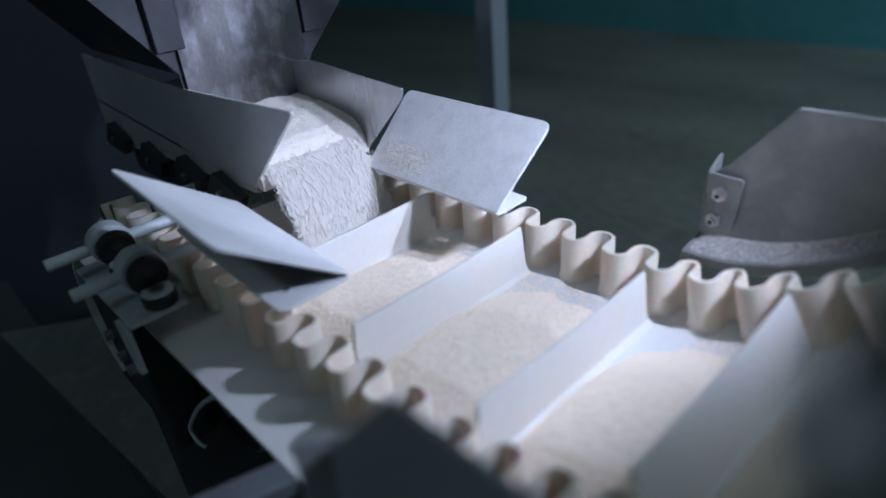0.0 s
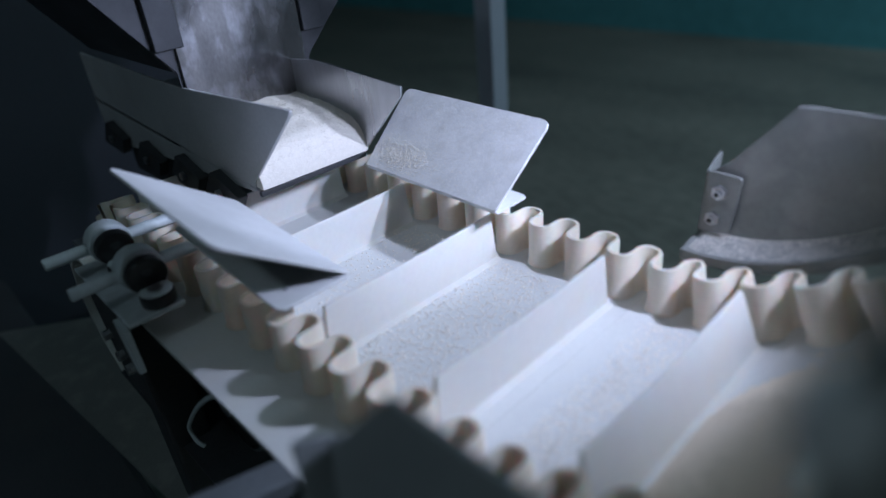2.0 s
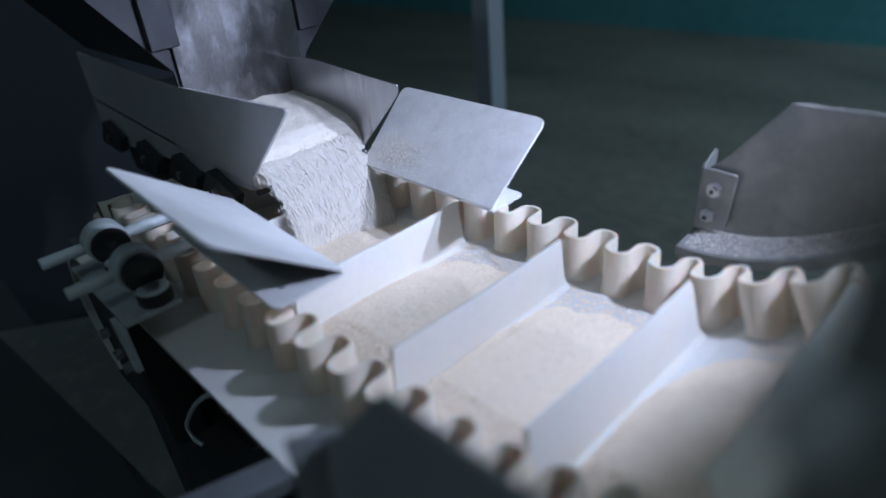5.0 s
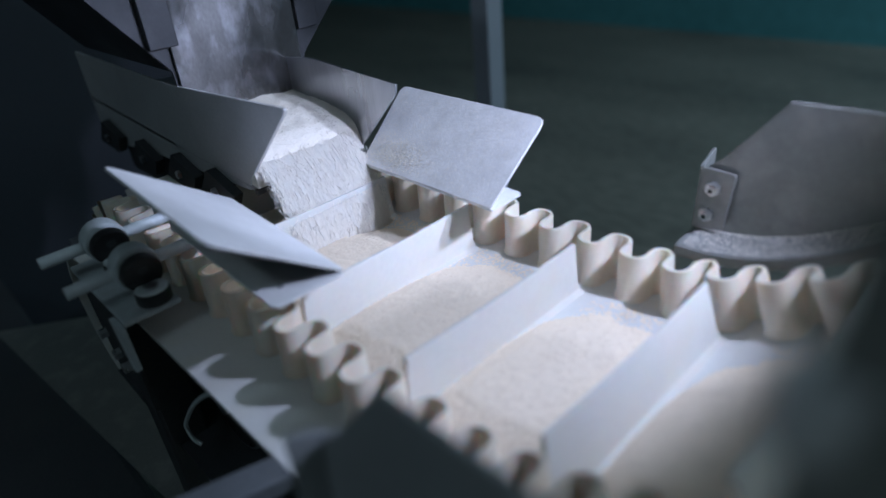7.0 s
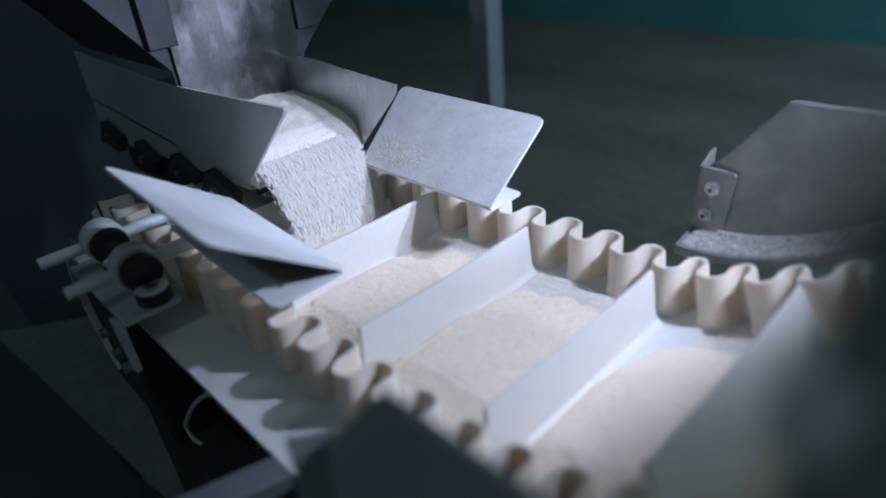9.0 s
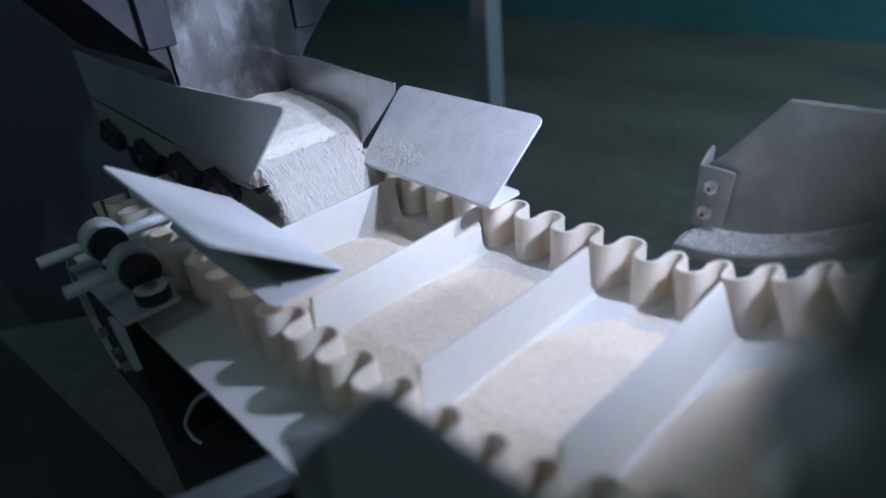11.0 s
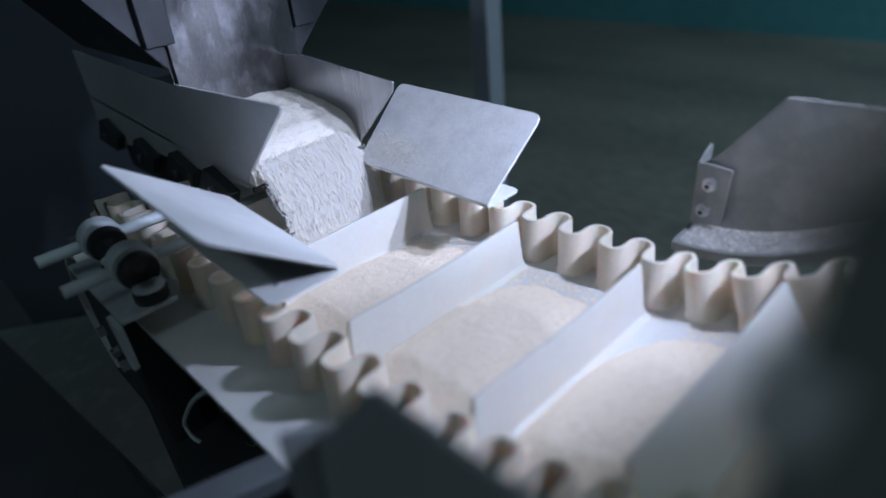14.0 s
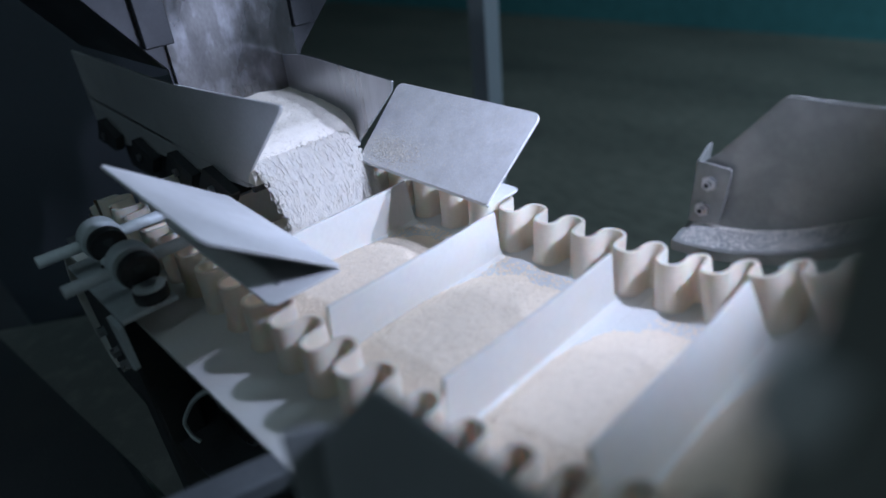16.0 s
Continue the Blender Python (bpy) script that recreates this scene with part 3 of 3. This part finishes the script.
def guard(sign, name, label, sheet=GUARDM, dusty=GUARDM):
    """A side guard with its curved hold-down flange, angle bracket and bolts."""
    y = 0.212 * sign
    root = thing(name, label, "guard")
    arc = []
    if sign > 0:
        arc = [(0.0815 + 0.006 * i, flange_z(0.0815 + 0.006 * i)) for i in range(37)]
    for i in range(40 if sign < 0 else 0):
        s = 0.078 + 0.012 * i
        x, z, a = on_path(s)
        lift = 0.034 + 0.2 * (min(s, 0.25) - 0.078)
        if z + math.cos(a) * lift > 0.160:
            break
        arc.append((x - math.sin(a) * lift, z + math.cos(a) * lift))
    top = [(arc[-1][0] + 0.004, 0.173), (0.1466, 0.1718), (0.0987, 0.1125), (0.088, 0.104)]
    outline = [(x, y, z) for x, z in arc] + [(x, y, z) for x, z in top]
    bm = plate(B(), outline, 0.003 * sign, bevel=0.0)
    part("side_sheet", bm, sheet, root)
    bm = B()
    nrm = []
    for i in range(len(arc)):
        a, b = arc[max(0, i - 1)], arc[min(len(arc) - 1, i + 1)]
        d = Vector((b[0] - a[0], 0, b[1] - a[1])).normalized()
        nrm.append(Vector((d.z, 0, -d.x)) * 0.003)
    strip(bm, [(x, y - 0.0002 * sign, z) for x, z in arc], (0, -0.034 * sign, -0.004), nrm)
    part("hold_down_flange", bm, dusty, root, "curved dusty flange along the bend", smooth=30)
    part("flange_lip", strip(B(), [(x, y - 0.0345 * sign, z - 0.0042) for x, z in arc], (0, -0.0025 * sign, 0), [n * 3.2 for n in nrm]), sheet, root, "turned-down front lip of the flange", smooth=30)
    bracket = part("bracket", plate(B(), [(0.0854, y - 0.0034 * sign, 0.105), (0.1155, y - 0.0034 * sign, 0.1035), (0.1105, y - 0.0034 * sign, 0.048), (0.0835, y - 0.0034 * sign, 0.042)], 0.003 * sign, radius=0.004, bevel=0.0004), sheet, root, "folded angle bracket with two bolts")
    part("fold", plate(B(), [(0.0850, y - 0.0034 * sign, 0.104), (0.0830, y - 0.0034 * sign, 0.042), (0.0830, y + 0.020 * sign, 0.042), (0.0850, y + 0.020 * sign, 0.116)], 0.0025 * sign, radius=[0.001, 0.001, 0.004, 0.004]), sheet, bracket)
    for bx, z in ((0.0976, 0.0865), (0.0945, 0.060)):
        bm = B()
        yy = y - 0.0036 * sign
        rod(bm, (bx, yy, z), (bx, yy - 0.0015 * sign, z), 0.0085, 20)
        rod(bm, (bx, yy - 0.0015 * sign, z), (bx, yy - 0.0065 * sign, z), 0.0068, 6)
        rod(bm, (bx, yy - 0.0065 * sign, z), (bx, yy - 0.010 * sign, z), 0.0038, 12)
        part("bolt", bm, ZINC, bracket, "zinc hex bolt with washer", smooth=30)
        part("socket", rod(B(), (bx, yy - 0.0101 * sign, z), (bx, yy - 0.0105 * sign, z), 0.0024, 6), BLACKP, bracket, "dark hex socket")
        part("slot", box(B(), bx + 0.0082, bx + 0.0118, min(yy, yy - 0.0004 * sign), max(yy, yy - 0.0004 * sign), z - 0.005, z + 0.006), BLACKP, bracket, "dark adjusting slot")
    return root


guard(1, "side_guard", "grey sheet side guard with a dusty curved hold-down flange")
near_guard = guard(-1, "side_guard", "grey sheet side guard beside the belt bend", NEARM, NEARM)
bm = plate(B(), [(0.2835, -0.216, 0.2001), (0.2865, -0.216, 0.2332), (0.2866, -0.216, 0.2532), (0.287, -0.216, 0.267), (0.2876, -0.216, 0.2787), (0.288, -0.216, 0.2927), (0.42, -0.216, 0.45), (0.50, -0.216, 0.45), (0.50, -0.216, 0.25)], -0.003)
part("upper_sheet", bm, GUARDM, near_guard, "upper sheet of the guard")
# white rod added as the blurred bright spot at the guard's edge
part("edge_roll", rod(B(), (0.2885, -0.2170, 0.2625), (0.2880, -0.2170, 0.2475), 0.0075, 20, 0.001), WHITESHEET, near_guard, "pale rod standing in for the edge's bright spot", smooth=40)


def flange_dust():
    rng = random.Random(12)
    bm = B()

    def place():
        x = rng.uniform(0.086, 0.28)
        w = rng.random() ** 1.6
        return (x, 0.2105 - 0.031 * w, flange_z(x) - 0.004 * w + 0.0004 + 0.0025 * (1 - w) ** 3)
    bits(bm, 6500, place, 0.0005, rng)
    return bm


tagged(part("grain_dust", flange_dust(), STREAM, m=pose(0, 0, ZB)), "grain dust lying on the curved flange", "grain", kind="stuff")

# ---- background post ----
post = thing("frame_post", "blue-grey painted square steel post on the hall floor", "post", pose(-0.922, 1.033, 0.0, 0, 0, 0))
part("tube", box(B(), -0.031, 0.031, -0.031, 0.031, 0.008, 3.2, 0.003), POSTM, post)
part("foot_plate", box(B(), -0.07, 0.07, -0.07, 0.07, 0.0, 0.0079, 0.002), POSTM, post)

# ---- dark cabinet behind the feeder ----
cabinet = thing("machine_cabinet", "dark navy steel machine cabinet behind the feeder", "cabinet", pose(-2.0, -0.35, 0.0))
part("body", box(B(), -0.5, 0.5, -0.9, 0.9, 0.06, 1.75, 0.01), NAVYM, cabinet)
part("plinth", box(B(), -0.46, 0.46, -0.86, 0.86, 0.0, 0.0595), DARKM, cabinet)
part("door", box(B(), 0.5005, 0.518, -0.86, 0.86, 0.10, 1.71, 0.004), NAVYM, cabinet)

# ---- machine frame under and beside the belt ----
frame_ = thing("conveyor_stand", "dark steel conveyor stand on the hall floor", "stand", pose(0, 0, ZB))
part("slider_bed", box(B(), -0.55, 0.06, -0.19, 0.19, -0.012, -0.0055, 0.001), FRAMEM, frame_)
for s in (1, -1):
    part("side_rail", box(B(), -0.55, 0.08, s * 0.150 - 0.012, s * 0.150 + 0.012, -0.075, -0.0125, 0.002), DARKM, frame_)
for x in (-0.50, 0.04):
    for s in (1, -1):
        part("leg", box(B(), x - 0.02, x + 0.02, s * 0.10 - 0.02, s * 0.10 + 0.02, -ZB, -0.33, 0.003), DARKM, frame_)
    part("cross_bar", box(B(), x - 0.02, x + 0.02, -0.145, 0.145, -0.115, -0.0755, 0.003), DARKM, frame_)


# dark sheet added to cover the pale return run with black
part("inner_tray", plate(B(), [(-0.50, -0.206, -0.186), (0.03, -0.206, -0.186), (0.03, 0.15, -0.186), (-0.50, 0.15, -0.186)], 0.003), DARKM, frame_, "dark sheet added over the return run")
part("brace", plate(B(), [(-0.4238, -0.19, -0.1442), (-0.329, -0.19, -0.1004), (-0.3852, -0.19, -0.3123), (-0.4792, -0.19, -0.3796)], 0.005, radius=0.004), NEARM, frame_, "dull grey sloping brace")
part("support_arm", plate(B(), [(-0.078, -0.40, 0.004), (-0.052, -0.40, 0.004), (0.006, -0.2045, 0.004), (-0.020, -0.2045, 0.004)], 0.014, bevel=0.002), FRAMEM, frame_, "grey flat support arm")
part("arm_lug", box(B(), -0.020, 0.006, -0.2040, -0.146, -0.030, -0.0128, 0.001), FRAMEM, frame_)


def hose(bm, points, r, seg=10):
    """A bent tube along a run of points, smoothed between them."""
    pts = [Vector(p) for p in points]
    line = []
    for i in range(len(pts) - 1):
        p0, p1, p2, p3 = pts[max(0, i - 1)], pts[i], pts[i + 1], pts[min(len(pts) - 1, i + 2)]
        for k in range(8):
            u = k / 8
            line.append(0.5 * (2 * p1 + (p2 - p0) * u + (2 * p0 - 5 * p1 + 4 * p2 - p3) * u * u + (3 * p1 - p0 - 3 * p2 + p3) * u ** 3))
    line.append(pts[-1])
    rings = []
    for i, p in enumerate(line):
        d = (line[min(len(line) - 1, i + 1)] - line[max(0, i - 1)]).normalized()
        a = d.cross(Vector((0, 1, 0.1))).normalized()
        b = d.cross(a)
        rings.append([bm.verts.new(p + (a * math.cos(t) + b * math.sin(t)) * r) for t in (2 * math.pi * j / seg for j in range(seg))])
    for g, h in zip(rings, rings[1:]):
        for j in range(seg):
            bm.faces.new((g[j], g[(j + 1) % seg], h[(j + 1) % seg], h[j]))
    bm.faces.new(rings[0])
    bm.faces.new(list(reversed(rings[-1])))
    return bm


part("air_hose", hose(B(), [(-0.125, -0.198, -0.012), (-0.140, -0.2, -0.0145), (-0.1964, -0.2, -0.0613), (-0.2468, -0.2, -0.1131), (-0.2668, -0.2, -0.1389), (-0.2560, -0.2, -0.1500), (-0.2480, -0.196, -0.1560)], 0.0023), CLAMPM, frame_, "pale grey bent air hose", smooth=60)


def rod_clamp(x, tilt):
    """A cross clamp: grey body with a rod through it, black knob, and a swivel base."""
    root = thing("rod_clamp", "grey rod held in a grey swivel clamp with black knob", "clamp", group="rod clamps beside the belt")
    z, y = 0.058, -0.188
    part("rod", rod(B(), (x - 0.012, -0.250, z), (x - 0.012, -0.085, z + tilt), 0.0062, 20, 0.001), CLAMPM, root, "grey round rod", smooth=40)
    part("body", rod(B(), (x - 0.024, y, z), (x - 0.002, y, z), 0.0215, 36, 0.003), CLAMPM, root, "grey clamp body", smooth=40)
    knob = part("knob", rod(B(), (x - 0.0018, y, z), (x + 0.010, y, z - 0.002), 0.0188, 36, 0.003), BLACKP, root, "black round knob", smooth=40)
    part("screw", rod(B(), (x + 0.0102, y, z + 0.004), (x + 0.0115, y, z + 0.004), 0.005, 16), DARKM, knob, smooth=40)
    part("swivel_base", rod(B(), (x + 0.018, y, z - 0.0262), (x + 0.018, y, z - 0.014), 0.0160, 36, 0.002), BLACKP, root, "black swivel base", smooth=40)
    part("base_cap", rod(B(), (x + 0.018, y, z - 0.0138), (x + 0.018, y, z - 0.0115), 0.0148, 36, 0.001), CLAMPM, root, "grey round cap", smooth=40)
    part("cap_screw", rod(B(), (x + 0.018, y, z - 0.0113), (x + 0.018, y, z - 0.010), 0.007, 18), ZINC, root, smooth=40)
    return root


rod_clamp(-0.345, 0.0)
rod_clamp(-0.262, 0.0)
stand = thing("clamp_stand", "grey bent flat steel stand carrying the rod clamps", "stand")
part("top_bar", box(B(), -0.385, -0.2295, -0.2235, -0.1705, 0.026, 0.0315, 0.0015), CLAMPM, stand)
part("near_leg", plate(B(), [(-0.231, -0.2235, 0.0255), (-0.229, -0.2235, -0.022), (-0.243, -0.2235, -0.028), (-0.262, -0.2235, 0.0255)], 0.005, radius=0.003), CLAMPM, stand)
part("side_plate", plate(B(), [(-0.266, -0.2175, 0.0255), (-0.262, -0.2175, -0.10), (-0.35, -0.2175, -0.10), (-0.37, -0.2175, 0.0255)], 0.004, radius=0.003), DARKM, stand, "dark plate with a row of screws")
part("column", box(B(), -0.345, -0.300, -0.215, -0.170, -ZB, 0.0255, 0.004), DARKM, stand, "dark square column")
for px, pz in ((-0.345, -0.035), (-0.316, -0.048), (-0.295, -0.054)):
    part("screw", rod(B(), (px, -0.2182, pz), (px, -0.2290, pz), 0.0062, 6), ZINC, stand, "zinc screw head")
part("amber_cap", rod(B(), (-0.322, -0.1665, -0.030), (-0.322, -0.148, -0.030), 0.020, 28, 0.002), AMBER, stand, "dull amber plastic cap", smooth=40)
# return idler roller under the belt, and the sheet below it
roller = thing("idler_roller", "black idler roller between the two runs of the belt", "roller", pose(-0.245, 0, ZB - 0.12))
part("drum", rod(B(), (0, -0.158, 0), (0, 0.158, 0), 0.058, 40, 0.003), BLACKP, roller, smooth=40)
part("end_ring", rod(B(), (0, -0.157, 0), (0, -0.152, 0), 0.0615, 40, 0.002), FRAMEM, roller, "grey end ring", smooth=40)
part("axle", rod(B(), (0, -0.166, 0), (0, 0.166, 0), 0.012, 20), ZINC, roller, smooth=40)
panel = thing("drip_sheet", "dull grey sheet lying low beside the conveyor frame", "sheet", pose(0, 0, 0))
part("sheet", plate(B(), [(-0.98, -0.30, 0.40), (-0.30, -0.228, 0.40), (-0.40, -0.06, 0.40), (-0.82, -0.06, 0.40)], 0.004), GUARDM, panel)
for x, y in ((-0.75, -0.12), (-0.42, -0.12)):
    part("stay", box(B(), x - 0.012, x + 0.012, y - 0.012, y + 0.012, 0.0, 0.3955, 0.001), DARKM, panel)


# low dark box, added to give the black of the shaded floor
base = thing("shaded_floor_box", "low dark box added for the shaded hall floor", "housing", pose(-0.95, -0.85, 0.0))
part("body", box(B(), -0.50, 0.75, -0.55, 0.62, 0.03, 0.30, 0.012), FLOORSHADE, base)
part("plinth", box(B(), -0.46, 0.71, -0.51, 0.58, 0.0, 0.0295), DARKM, base)


# ---- what moves ----
def ride(ob, n):
    """A load of grain: waits in the feeder, drops into its cell, rides up and falls off at the head."""
    rows = []
    steps = [i / 10 for i in range(161)]
    start, end = -0.43, X_BEND + RISE * BEND + LIFT
    wait = pose(-0.66, 0.05, ZB + 0.32)
    done = pose(*[v for v in (on_path(end + 0.25)[0] + 0.12, 0.0, 0.012)])
    for t in steps:
        s = CELL * (passed(t) + n)
        if s < start:
            where = wait
        elif s > end:
            where = done
        else:
            where = Matrix.Translation((0, 0, ZB)) @ on_belt_flat(s)
        rows.append((t, where))
    full = []
    for a, b in zip(rows, rows[1:]):
        full.append(a)
        if (a[1] == wait) != (b[1] == wait) or (a[1] == done) != (b[1] == done):
            full.append((b[0] - 1 / 30, a[1]))
    rows = full + [rows[-1]]
    slim = [rows[0]] + [r for a, r, b in zip(rows, rows[1:], rows[2:]) if not (a[1] == r[1] == b[1])] + [rows[-1]]
    walk(ob, slim)


def on_belt_flat(s):
    """Pose of a load whose trailing cleat is at s, lying along the middle of its cell."""
    return on_belt(s + CELL / 2) @ Matrix.Translation((-CELL / 2, 0, 0))


def flow(kind, t):
    if kind == "thin":
        return 1.05 <= t < 1.85 or 3.05 <= t < 3.4
    if kind == "last":
        return 0.82 <= t < 1.55 or 3.10 <= t < 3.4
    if kind == "wide2":
        return t < 0.95 or t >= 3.40
    return t < 0.90 or t >= 3.22


def fall_rows(offset, kind):
    """Seven steps of 1/30 s: rest in the bed, slide to the lip, fall in an arc, and back into the bed."""
    rest = pose(-0.400, 0, 0.106, 0, -84, 0)
    arc = [rest] + [pose(FALL_X + FALL_R * math.cos(a), 0, FALL_Z + FALL_R * math.sin(a), 0, -math.degrees(a), 0) for a in map(radians, (54, 45.5, 37, 28.5, 21, 15))]
    rows = []
    for no in range(481):
        step = (no - offset) % 7
        begin = (no - step) / 30
        rows.append((no / 30, arc[step] if flow(kind, begin) else rest))
    return [rows[0]] + [r for a, r, b in zip(rows, rows[1:], rows[2:]) if not (a[1] == r[1] == b[1])] + [rows[-1]]


def motions():
    times = [i / 10 for i in range(161)]
    at = [CELL * passed(t) for t in times]
    for sec, s0 in SECTIONS:
        walk(sec, [(t, on_belt(s + s0)) for t, s in zip(times, at)])
    for ob, n in HEAPS:
        ride(ob, n)
    for ob, offset, kind in CLUMPS:
        walk(ob, fall_rows(offset, kind))


motions()
